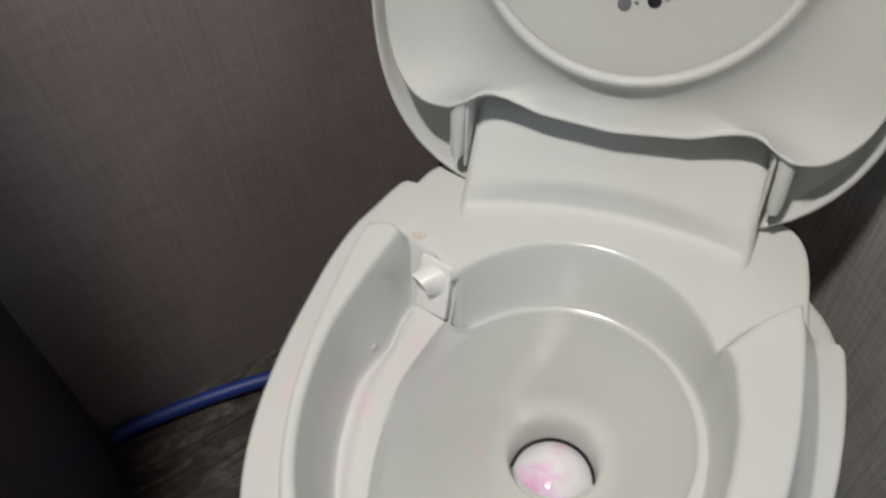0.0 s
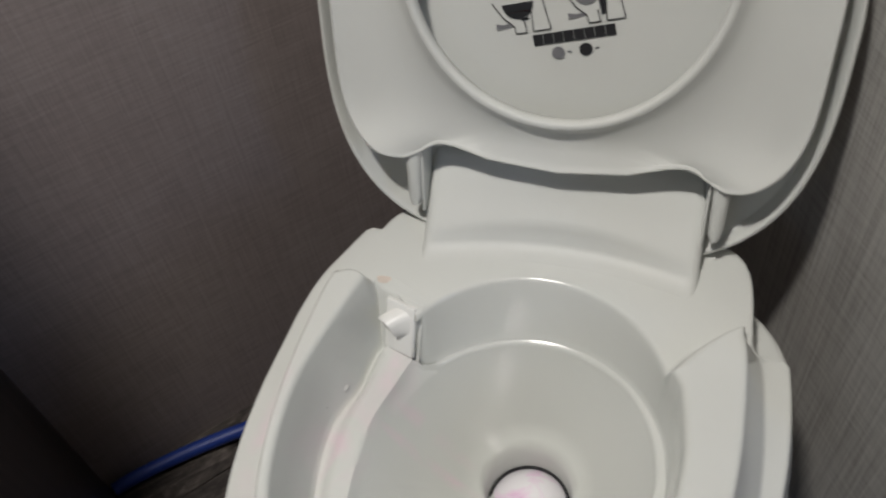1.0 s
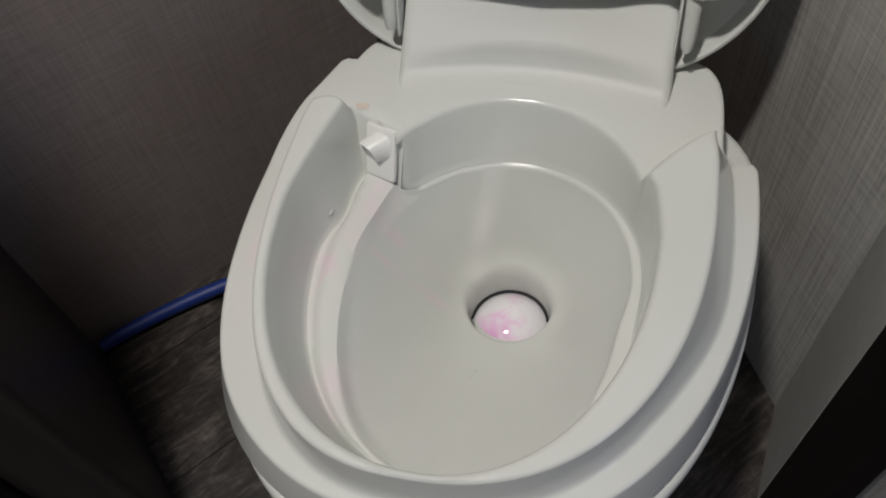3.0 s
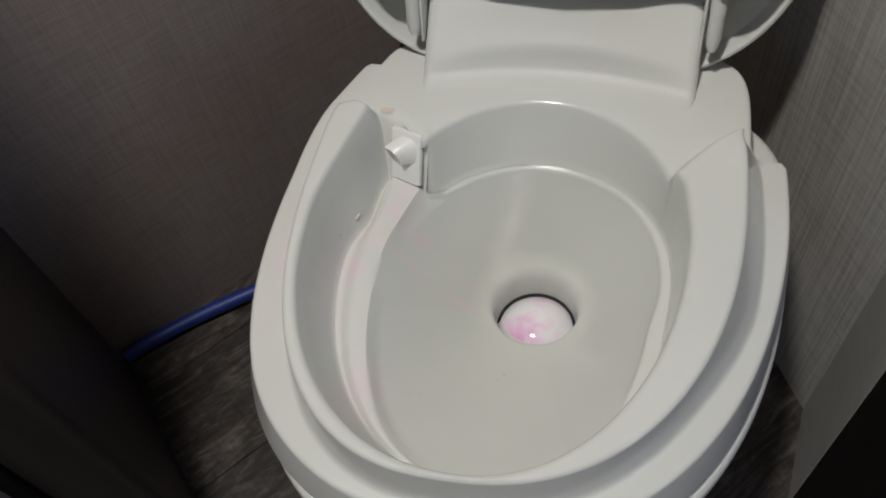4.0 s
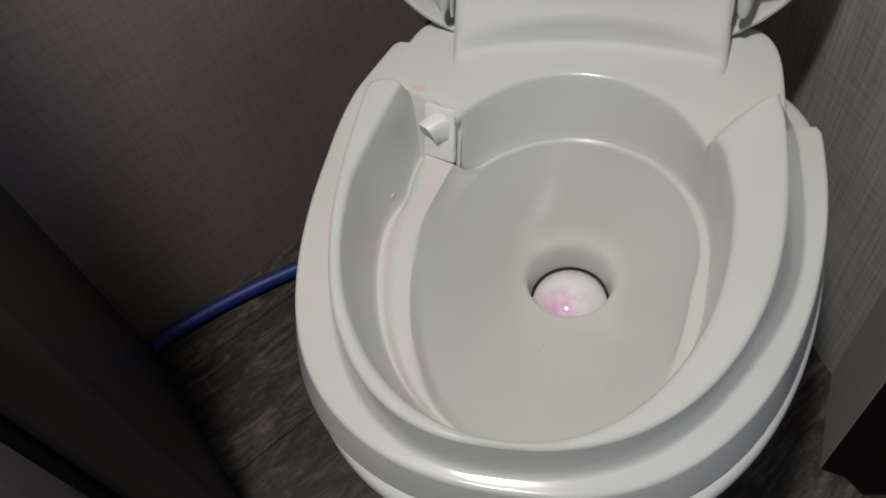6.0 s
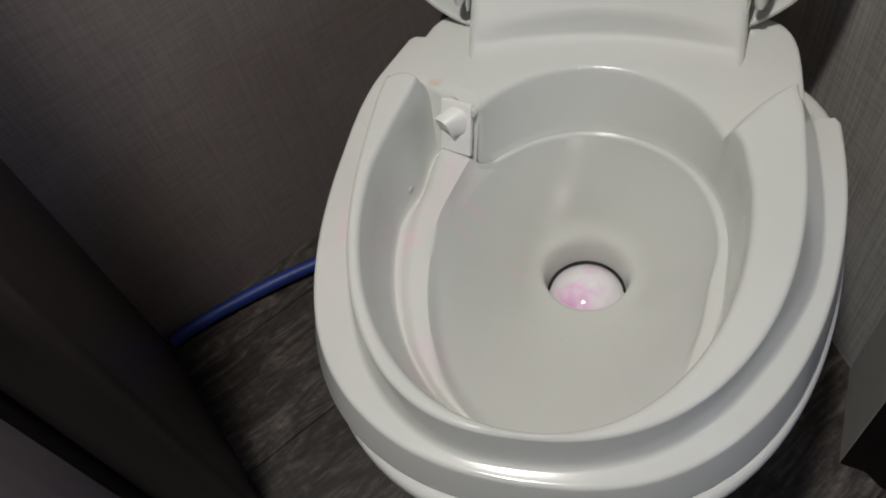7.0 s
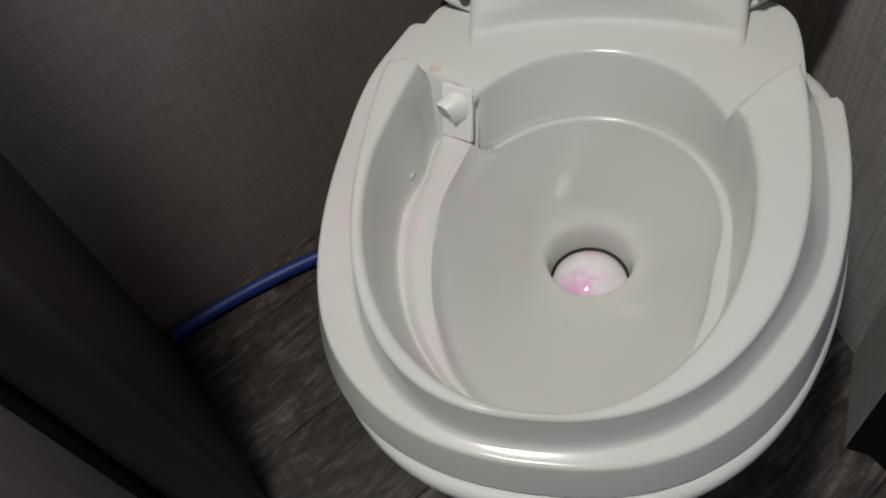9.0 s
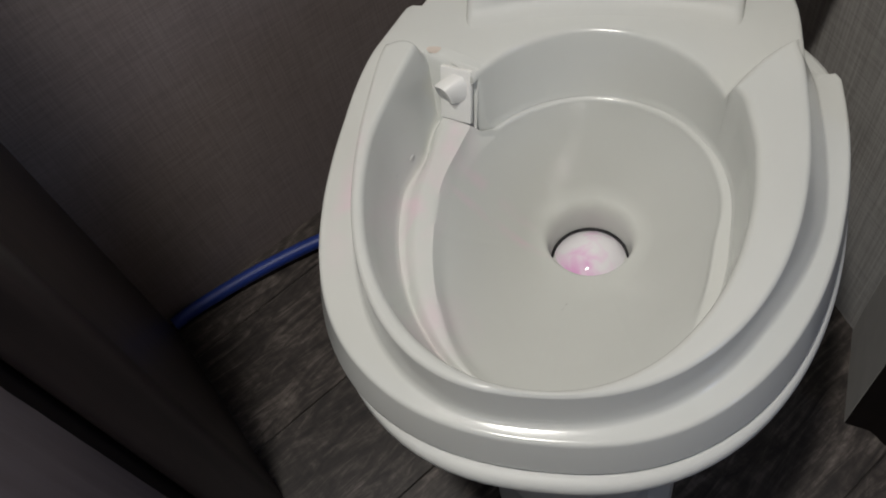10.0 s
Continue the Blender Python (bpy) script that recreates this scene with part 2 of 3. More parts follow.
def wall(name, a, b, material, label, thick=0.05, z1=TOP, z0=0.0):
    """An upright wall whose face runs from a to b, its thickness to the left of that way."""
    d = (Vector(b) - Vector(a)).normalized()
    n = Vector((-d.y, d.x)) * thick
    bm = bmesh.new()
    prism(bm, [a, b, (b[0] + n.x, b[1] + n.y), (a[0] + n.x, a[1] + n.y)], z0, z1)
    return tagged(part(name, bm, material, smooth=0), label, "wall", kind="structure")


wall("wall_left", along(LEFT_CORNER, WALL_TURN, -0.03), BACK_CORNER, LINEN, "grey-brown linen-textured vinyl wall behind the toilet")
wall("wall_right", BACK_CORNER, SEAM, LIT_LINEN, "grey linen-textured vinyl wall beside the toilet, lightened to look more lit")
wall("wall_return", SEAM, JAMB, STRIP, "narrow plain grey wall strip beside the dark jamb", 0.04)
# the passage in front of the toilet closet
wall("wall_passage_right", (1.05, -0.037), (1.05, -0.43), LINEN, "grey wall of the passage")
wall("wall_passage_right_end", (1.05, -0.81), (1.05, -2.0), LINEN, "grey wall of the passage")
wall("wall_window_below", (1.05, -0.43), (1.05, -0.81), LINEN, "grey wall below the passage window", z1=0.75)
wall("wall_window_above", (1.05, -0.43), (1.05, -0.81), LINEN, "grey wall above the passage window", z0=1.37)
wall("wall_passage_front", (1.10, -2.0), (-0.42, -2.0), LINEN, "grey wall at the end of the passage")
wall("wall_passage_front_end", (-0.98, -2.0), (-1.4, -2.0), LINEN, "grey wall at the end of the passage")
# unseen opening, added only to hold the front fill light
wall("wall_front_window_below", (-0.42, -2.0), (-0.98, -2.0), LINEN, "grey wall below the opening added for the fill light", z1=1.0)
wall("wall_front_window_above", (-0.42, -2.0), (-0.98, -2.0), LINEN, "grey wall above the opening added for the fill light", z0=1.7)
wall("wall_passage_left", (-1.35, -2.0), (-1.35, 0.3), LINEN, "grey wall of the passage")
wall("wall_passage_back_left", (-1.35, 0.25), (-0.62, 0.05), LINEN, "grey wall of the passage beside the closet")
wall("wall_passage_back_right", (0.357, -0.036), (1.10, -0.036), LIT_LINEN, "grey linen wall of the passage beside the dark jamb, in the lightened linen")

bm = bmesh.new()
box(bm, pose(-0.15, -0.7, TOP + 0.03), 2.7, 2.9, 0.06)
tagged(part("ceiling", bm, CEIL, smooth=0), "plain white ceiling panel", "ceiling", kind="structure")


# dark door casing at the end of the left wall, a rounded upright post with a groove before the panel beside it
def post(name, outline, z1, material, label, category, bevel=0.004):
    bm = bmesh.new()
    prism(bm, outline, 0.0, z1)
    edges = [e for e in bm.edges if abs(e.verts[0].co.z - e.verts[1].co.z) > 0.1]
    bmesh.ops.bevel(bm, geom=edges, offset=bevel, segments=4, profile=0.5, affect="EDGES")
    return tagged(part(name, bm, material), label, category, kind="structure")


CASE_END = (-0.338, -0.190)
post("door_casing_left", [(-0.571, 0.026), (-0.548, 0.012), CASE_END, (-0.366, -0.238), (-0.62, -0.04)], TOP - 0.002, DARK, "dark brown wooden door casing beside the left wall", "door casing", 0.010)
# added post that keeps the gap between casing and panel black
post("casing_back", [(-0.380, -0.235), (-0.325, -0.325), (-0.45, -0.33), (-0.60, -0.06)], TOP - 0.004, DARK, "dark post added behind the gap beside the door casing", "door casing", 0.002)
post("panel_left", [(-0.366, -0.249), (-0.29, -0.355), (-0.33, -0.40), (-0.40, -0.30)], TOP - 0.002, GREY, "grey wood-grain panel beside the door casing", "panel", 0.004)
post("door_jamb_right", [(0.286, -0.026), (0.312, -0.032), (0.328, -0.050), (0.357, -0.044), (0.357, 0.03), (0.300, 0.055)], TOP - 0.002, ESPRESSO, "dark brown wooden door jamb standing on the plank floor", "door jamb", 0.004)


# ---- toilet ----
toilet = thing("toilet", "off-white plastic camper toilet with raised seat and lid", "toilet")
EDGE_IN = (-0.0203, -0.0033, 0.1475, 0.142, 0.2021, 0.4684, 2.1491, 1.2378)
EDGE_OUT = (-0.0284, 0.0462, 0.1526, 0.1893, 0.2576, 0.1001, 2.3797, 3.8495)
TIER = (0.0, 0.0376, 0.2118, 0.196, 0.2674, 0.3139, 2.683, 1.707)
TIER_RIGHT = (0.0, 0.0519, 0.2118, 0.196, 0.2799, 0.5157, 2.138, 1.8)
DECK = (0.003, 0.05, 0.1670, 0.1635, 0.26, 0.160, 7.5)
FOOT = (-0.0094, -0.0059, 0.1476, 0.1264, 0.1884, 0.2274, 2.0158, 1.3065)
CREST = (-0.0148, -0.0064, 0.1076, 0.1377, 0.1807, 0.1728, 2.2754, 1.5018)
RIDGE = (-0.0114, -0.007, 0.1281, 0.1381, 0.1826, 0.2584, 2.2145, 1.6165)
FLANGE = (-0.0192, 0.0903, 0.2079, 0.2245, 0.3401, 0.135, 2.41)
DRAIN = Vector((0.001, 0.027))
Z_DECK, Z_ARM, Z_TIER, Z_RING, Z_CREST = 0.432, 0.453, 0.414, 0.371, 0.386
TIP = Vector((0.2337, -0.0124))          # centre of the round end of the right arm
A_CUSP, A_NOZZLE, A_EAR, A_NOTCH = 28.2, 141.5, 29.0, 134.6


def proud(x, y):
    """How far the two arms stand above the deck at a place, 0 to 1: each ends in a rounded step."""
    if x > 0:
        a, b = 0.1395 - (Vector((x, y)) - TIP).length, 0.166 - x
        return step(-0.0095, 0.0010, a + b - math.hypot(a, b) if a > 0 else a)
    a, b = Vector((-0.176, 0.1135)), Vector((-0.143, 0.0955))
    d = (b - a).normalized()
    off = Vector((x, y)) - a
    ahead = off.x * d.y - off.y * d.x - 0.0165
    cap = 0.0185 - (Vector((x, y)) - Vector((-0.1630, 0.0860))).length
    return step(-0.0080, 0.0040, max(ahead, cap))


def column(deg):
    """The cross-section of the bowl shell at a bearing: (x, y, z) from the drain up over the rim to its skirt."""
    d = deg % 360
    way = Vector((math.cos(radians(d)), math.sin(radians(d))))
    deck = A_CUSP < d < A_NOZZLE
    far = d if d > 90 else d + 360          # 90 to 450, so that the front is in the middle
    inner = egg(d, *EDGE_IN)
    # circle of the deck opening, about a centre a little behind the origin
    mid = Vector((-0.0015, 0.022))
    b = way.dot(mid)
    circle = b + math.sqrt(b * b - mid.length_squared + 0.1135 ** 2)
    left = (1 - step(228, 262, far)) * step(137, A_NOZZLE, far) if far < 270 else 0.0
    front = step(228, 262, far) * step(318, 296, far)
    # foot of the upright wall
    foot = egg(d, *FOOT)
    if far > 330:
        foot = mixed(foot, 0.1165, step(330, 365, far))
    elif far < 137:
        foot = 0.1165
    elif far < 200:
        foot = mixed(mixed(0.160, 0.149, step(A_NOZZLE, 166, far)), foot, step(165, 176, far))
        foot = mixed(0.1165, foot, step(137, A_NOZZLE, far))
    # edge of the cone, and the narrow ledge outside it
    cone = 0.1115 if far < 200 or far > 400 else foot - 0.012
    if far > 290:
        cone = mixed(foot - 0.0135, 0.1075, step(318, 368, far))
        cone = mixed(cone, 0.1115, step(365, 412, far))
    crest = egg(d, *CREST) if far < 270 else 0.0
    shelf = mixed(mixed(cone + 0.0022, foot - 0.006, front), crest, left)
    if far < 262:
        cone = mixed(cone, shelf - 0.0085, step(150, 205, far))
    lip = 1 - step(164, 186, far) if far < 270 else step(306, 322, far)
    ring_z = mixed(mixed(Z_RING - 0.0035, 0.369, front), 0.3725, left * step(150, 205, far))
    shelf_z = mixed(mixed(Z_RING - 0.0005, 0.3745, front), Z_CREST, left)
    foot_z = mixed(mixed(Z_RING + 0.0008, 0.379, front), Z_CREST - 0.0115, left)
    ridge = min(max(egg(d, *RIDGE), shelf + 0.004), foot - 0.004) if left > 0.5 else mixed(shelf, foot, 0.5)
    ridge_z = mixed(mixed(shelf_z, foot_z, 0.5), Z_CREST + 0.0006, left)
    # the mouth of the drain is rolled wide at the back and tight at the front
    tight = step(0.3, -0.6, way.y)
    pts = []
    for r, z, r2, z2 in ((0.0386, 0.222, 0.0390, 0.222), (0.0389, 0.252, 0.0394, 0.258), (0.0395, 0.2595, 0.0400, 0.2660), (0.0408, 0.2645, 0.0407, 0.2695), (0.0430, 0.2690, 0.0420, 0.2718), (0.0465, 0.2728, 0.0450, 0.2735), (0.0510, 0.2762, 0.0510, 0.2762)):
        pts.append((*(DRAIN + way * mixed(r, r2, tight)), mixed(z, z2, tight)))
    base, base_z = DRAIN + way * 0.0510, 0.2762
    for f in (0.15, 0.32, 0.5, 0.68, 0.86, 0.97):
        pts.append((*base.lerp(way * cone, f), mixed(base_z, ring_z - 0.0022 * lip, f ** 1.08)))
    # rolled edge of the ledge where the lip is crisp, a plain slope elsewhere
    pts.append((*(way * (cone + 0.0002)), ring_z - 0.0008 * lip))
    flat = left * lip                     # below the channel the ledge lies at the foot of a bank
    pts.append((*(way * mixed(cone, shelf, 0.45)), mixed(ring_z, shelf_z, mixed(mixed(0.42, 0.72, lip), 0.16, flat))))
    pts.append((*(way * mixed(cone, shelf, 0.82)), mixed(ring_z, shelf_z, mixed(mixed(0.84, 0.93, lip), 0.80, flat))))
    pts.append((*(way * shelf), shelf_z))
    pts.append((*(way * mixed(shelf, ridge, 0.25)), mixed(shelf_z, ridge_z, 0.6)))
    pts.append((*(way * mixed(shelf, ridge, 0.80)), mixed(shelf_z, ridge_z, 0.95)))
    pts.append((*(way * mixed(ridge, foot, 0.06)), mixed(ridge_z, foot_z, 0.10)))
    pts.append((*(way * mixed(ridge, foot, 0.45)), mixed(ridge_z, foot_z, 0.62)))
    pts.append((*(way * mixed(ridge, foot, 0.80)), mixed(ridge_z, foot_z, 0.96)))
    pts.append((*(way * (foot - 0.0008)), foot_z + 0.0006))
    pts.append((*(way * (foot + 0.0004)), foot_z + 0.0022))
    if deck:
        top = circle
    else:
        top = mixed(inner, circle + 0.0005, step(19.0, A_CUSP, d)) if d < 40 else inner
    pts.append((*(way * mixed(foot + 0.0005, top, 0.12)), mixed(foot_z, Z_DECK, 0.14)))
    # top of the arm or deck
    dip = 0.0035 * step(200, 270, far) * step(345, 270, far)

    def surface(r):
        if d > 170:
            return Z_ARM - dip
        return mixed(Z_DECK, Z_ARM, proud(way.x * r, way.y * r))

    zt = surface(top + 0.003)
    pts.append((*(way * mixed(foot, top, 0.80)), mixed(foot_z, Z_DECK, 0.80)))
    pts.append((*(way * (top - 0.0008)), zt - 0.0050))
    pts.append((*(way * (top + 0.0002)), zt - 0.0024))
    pts.append((*(way * (top + 0.0018)), zt - 0.0007))
    out_arm, out_deck = egg(d, *EDGE_OUT), egg(d, *DECK)
    out_tier = mixed(egg(d, *TIER), egg(d, *TIER_RIGHT), step(262, 278, far))
    out_tier += 0.0025 * step(150, 180, far) * step(240, 215, far) + 0.0032 * step(345, 385, far)
    if 90 < d < 180:
        out_tier -= 0.0065 * step(165, 140, d)
    on_tier = d <= A_EAR + 0.9 or d >= A_NOTCH
    outer = out_arm
    if 28 < d < 147:
        outer = mixed(out_arm, out_deck - 0.009, step(30, 36, d) * step(147, 138, d))
        outer = min(outer, out_deck - 0.005) if not on_tier else outer
    for f in (0.0, 0.08, 0.2, 0.35, 0.5, 0.65, 0.8, 0.92, 1.0):
        r = mixed(top + 0.0042, outer - 0.0034, f)
        pts.append((*(way * r), surface(r)))
    zo = surface(outer - 0.0034)
    left_rise = step(170, 148, d) if 90 < d < 180 else 0.0
    z2 = mixed(Z_TIER, Z_DECK - 0.00005, left_rise) if on_tier else Z_DECK - 0.00005
    # the right ear joins the deck in a hollow curve
    ear = min(1.0, max(0.0, (33.0 - d) / 4.2)) ** 2.6 if d < 90 else 0.0
    if d < 90:
        z2 = mixed(Z_DECK - 0.00005, Z_TIER, step(32.5, 28.8, d))
    out_tier -= 0.0035 * step(26.0, 29.0, d) ** 2 if d < 90 else 0.0
    rim = mixed(out_deck, out_tier, step(A_NOTCH - 1.6, A_NOTCH + 1.2, d) if d > 90 else ear)
    flare = 0.0050 * step(205, 240, far) * step(345, 300, far)
    lift = max(0.0, zo - z2)
    soft = min(1.0, lift / 0.012)
    pts.append((*(way * (outer - 0.0010)), zo - 0.0009 * soft))
    pts.append((*(way * (outer - 0.0001)), zo - 0.0030 * soft))
    # the riser leans out along the right side
    slope = 0.06 + 0.30 * step(308, 350, far)
    foot2 = min(outer + 0.0018 + slope * lift, rim - 0.0085)
    pts.append((*(way * foot2), z2 + 0.15 * lift))
    pts.append((*(way * min(foot2 + 0.0022, rim - 0.0075)), z2 + 0.03 * lift))
    pts.append((*(way * min(foot2 + 0.0045, rim - 0.0068)), z2))
    pts.append((*(way * (rim - 0.0040)), z2 - 0.0001))
    pts.append((*(way * (rim - 0.0018)), z2 - 0.0006))
    pts.append((*(way * (rim - 0.0004)), z2 - 0.0020))
    pts.append((*(way * rim), z2 - 0.0042))
    pts.append((*(way * (rim + 0.0045 + flare)), 0.3925))
    pts.append((*(way * (rim + 0.0047 + flare)), 0.3885))
    pts.append((*(way * (rim - 0.004)), 0.3880))
    return [lean_end(p, d) for p in pts]


def lean_end(p, d):
    """The wall that ends the channel slopes forward towards its foot."""
    r = math.hypot(p[0], p[1])
    if not 112 < d < 178 or r < 0.112 or p[2] < 0.36:
        return p
    near = step(112, A_NOZZLE, d) if d < A_NOZZLE else step(178, A_NOZZLE, d)
    turn = radians(7.5) * near * min(1.0, max(0.0, (0.433 - p[2]) / 0.048)) * step(0.112, 0.120, r) * step(0.175, 0.160, r)
    c, s = math.cos(turn), math.sin(turn)
    return (p[0] * c - p[1] * s, p[0] * s + p[1] * c, p[2])


bearings = [i * 1.5 for i in range(240)]
for a in (A_CUSP, A_EAR, A_NOZZLE, A_NOTCH):
    bearings += [a - 0.02, a + 0.02]
bearings += [20 + 0.25 * i for i in range(66)] + [138 + 0.4 * i for i in range(40)]
bearings = sorted({round(b, 3) for b in bearings})
bm = bmesh.new()
cols = [column(b) for b in bearings]
loft(bm, cols + [cols[0]], closed=False)
bmesh.ops.remove_doubles(bm, verts=bm.verts, dist=0.00004)
bowl = part("bowl", bm, BOWL, toilet, "glossy off-white bowl shell stained faintly pink by cleaner", smooth=50)

# lower hull with its rolled flange
bm = bmesh.new()
hull = []
for da, z in ((-0.030, 0.3855), (-0.0085, 0.3855), (-0.0045, 0.3847), (-0.0017, 0.3828), (-0.0003, 0.3795), (0.0, 0.3765), (-0.0007, 0.3735), (-0.004, 0.3715), (-0.010, 0.372), (-0.016, 0.366), (-0.030, 0.33), (-0.07, 0.26), (-0.10, 0.20)):
    hull.append([Vector((*(Vector((math.cos(radians(a)), math.sin(radians(a)))) * (egg(a, *FLANGE) + da)), z)) for a in range(0, 360, 3)])
loft(bm, hull, True, False, True)
part("lower_bowl", bm, PLASTIC, toilet, "lower bowl half with rolled rim flange")


def rounded(hw, y0, y1, n=4.0, count=48):
    yc, hy = (y0 + y1) / 2, (y1 - y0) / 2
    out = []
    for k in range(count):
        a = 2 * math.pi * k / count
        c, s = math.cos(a), math.sin(a)
        out.append((math.copysign(abs(c) ** (2 / n), c) * hw, yc + math.copysign(abs(s) ** (2 / n), s) * hy))
    return out


bm = bmesh.new()
loft(bm, [[Vector((x + 0.003, y, z)) for x, y in rounded(hw, y0, y1)] for hw, y0, y1, z in ((0.054, -0.236, -0.205, 0.372), (0.054, -0.235, -0.19, 0.33), (0.056, -0.228, -0.10, 0.27), (0.058, -0.220, 0.15, 0.20), (0.062, -0.212, 0.18, 0.15), (0.075, -0.20, 0.19, 0.05), (0.10, -0.19, 0.20, 0.030), (0.103, -0.193, 0.203, 0.004))], True, True, True)
part("pedestal", bm, PLASTIC, toilet, "narrow white pedestal standing on the plank floor")

# flush ball with its black seal
bm = bmesh.new()
bmesh.ops.create_uvsphere(bm, u_segments=48, v_segments=24, radius=0.0460, matrix=pose(DRAIN.x, DRAIN.y, 0.2018))
part("flush_ball", bm, BALL, toilet, "white flush ball splashed with pink cleaner")
bm = bmesh.new()
ring = [[Vector((DRAIN.x + (0.0376 + 0.0016 * math.cos(c)) * math.cos(a), DRAIN.y + (0.0376 + 0.0016 * math.cos(c)) * math.sin(a), 0.2310 + 0.0016 * math.sin(c))) for a in [2 * math.pi * k / 64 for k in range(64)]] for c in [2 * math.pi * k / 10 for k in range(11)]]
loft(bm, ring)
part("seal", bm, RUBBER, toilet, "thin black rubber seal ring")

# water nozzle: a plate on the end of the channel and a short slanted spout
noz_a, noz_b = Vector((-0.1020, 0.0762)), Vector((-0.1318, 0.0894))
ux = (noz_b - noz_a).normalized()
mid = (noz_a + noz_b) / 2
up_end = Vector((0.0027, 0.019, 0.044)).normalized()
ux = Vector((ux.x, ux.y, 0.0))
face = ux.cross(up_end) if ux.cross(up_end).y < 0 else up_end.cross(ux)
ux = (ux - ux.dot(up_end) * up_end).normalized()
face = face.normalized()
plate = Matrix(((ux.x, face.x, up_end.x, mid.x + face.x * 0.0022), (ux.y, face.y, up_end.y, mid.y + face.y * 0.0022), (ux.z, face.z, up_end.z, 0.4105), (0, 0, 0, 1)))
# boss on which the plate sits, flush with the deck above it
bm = bmesh.new()
lip = [Vector(p) for p in ((-0.0958, 0.0858), (-0.1312, 0.0992), (-0.1520, 0.1115), (-0.1500, 0.1250), (-0.0950, 0.0960))]
slide = Vector((-0.0046, -0.0163))
rows = []
for z, inset in ((0.372, 0.0), (0.400, 0.0), (0.428, 0.0), (0.4306, 0.0007), (0.4320, 0.0022), (0.4325, 0.0050)):
    f = (0.4318 - min(z, 0.4318)) / 0.0438
    rows.append([Vector((*(p + slide * f + Vector((-0.3 * inset, inset)) * (1 if k < 3 else 0)), z)) for k, p in enumerate(lip)])
loft(bm, rows, True, True, True)
part("nozzle_boss", bm, BOWL, toilet, "sloped white boss closing the channel")
nozzle = thing("water_nozzle", "", "")
nozzle.parent = toilet
bm = bmesh.new()
box(bm, plate @ pose(0, 0, -0.0010), 0.0315, 0.0050, 0.0490, 0.0012)
part("plate", bm, NOZZLE, nozzle, "square white mounting plate")
bm = bmesh.new()
rings = []
for f, w, h, drop in ((0.0, 0.0108, 0.0125, 0.0), (0.4, 0.0108, 0.0118, -0.002), (0.75, 0.0104, 0.0108, -0.0042), (1.0, 0.0102, 0.0100, -0.0065)):
    ring = []
    for k in range(28):
        a = 2 * math.pi * k / 28
        c, s = math.cos(a), math.sin(a)
        p = Vector((0.010 * f - 0.002 + math.copysign(abs(c) ** 0.7, c) * w, 0.002 + f * (0.0075 + 0.0075 * s - 0.004 * c), 0.006 + drop + math.copysign(abs(s) ** 0.8, s) * h))
        ring.append(plate @ p)
    rings.append(ring)
inner_rings = [[Vector(v).lerp(sum(r, Vector()) / len(r), 0.2) for v in r] for r in rings[::-1]]
loft(bm, rings + inner_rings[:2], True, True, True)
part("spout", bm, NOZZLE, nozzle, "short hooded white spout")

# adhesive smudge on the deck, scuff in the channel and specks
bm = bmesh.new()
verts = [bm.verts.new((-0.1400 + 0.0062 * math.cos(a) * (1 + 0.18 * math.sin(3 * a)), 0.1110 + 0.0050 * math.sin(a) * (1 + 0.2 * math.cos(2 * a)), Z_DECK + 0.0009)) for a in [2 * math.pi * k / 24 for k in range(24)]]
bm.faces.new(verts)
part("stain", bm, STAIN, toilet, "tan adhesive smudge")

for sx, sy, sr in ((-0.0135, -0.060, 0.0006), (-0.0165, -0.068, 0.0004), (-0.160, 0.0, 0.0005)):
    line = column(math.degrees(math.atan2(sy, sx)))
    flat = [(Vector(p[:2]).dot(Vector((sx, sy)).normalized()), p[2]) for p in line[4:26]]
    r = math.hypot(sx, sy)
    z = next((mixed(z0, z1, (r - r0) / max(1e-6, r1 - r0)) for (r0, z0), (r1, z1) in zip(flat, flat[1:]) if r0 <= r <= r1), 0.3)
    bm = bmesh.new()
    bmesh.ops.create_icosphere(bm, subdivisions=2, radius=sr, matrix=Matrix.Translation((sx, sy, z)) @ Matrix.Diagonal((1, 0.8, 0.5, 1)))
    part("speck", bm, RUBBER, toilet, "tiny dark speck")

bm = bmesh.new()
bmesh.ops.create_icosphere(bm, subdivisions=2, radius=0.0032, matrix=Matrix.Translation((-0.1516, 0.0240, 0.3890)) @ Euler((0, 0, radians(75))).to_matrix().to_4x4() @ Matrix.Diagonal((1.3, 0.35, 0.7, 1)))
part("moulding_burr", bm, BOWL, toilet, "small raised burr on the channel wall")
bm = bmesh.new()
bmesh.ops.create_icosphere(bm, subdivisions=2, radius=0.0030, matrix=Matrix.Translation((-0.1775, -0.1535, 0.3800)) @ Matrix.Diagonal((0.6, 1.0, 0.8, 1)))
part("moulding_burr", bm, PLASTIC, toilet, "small nick on the flange")

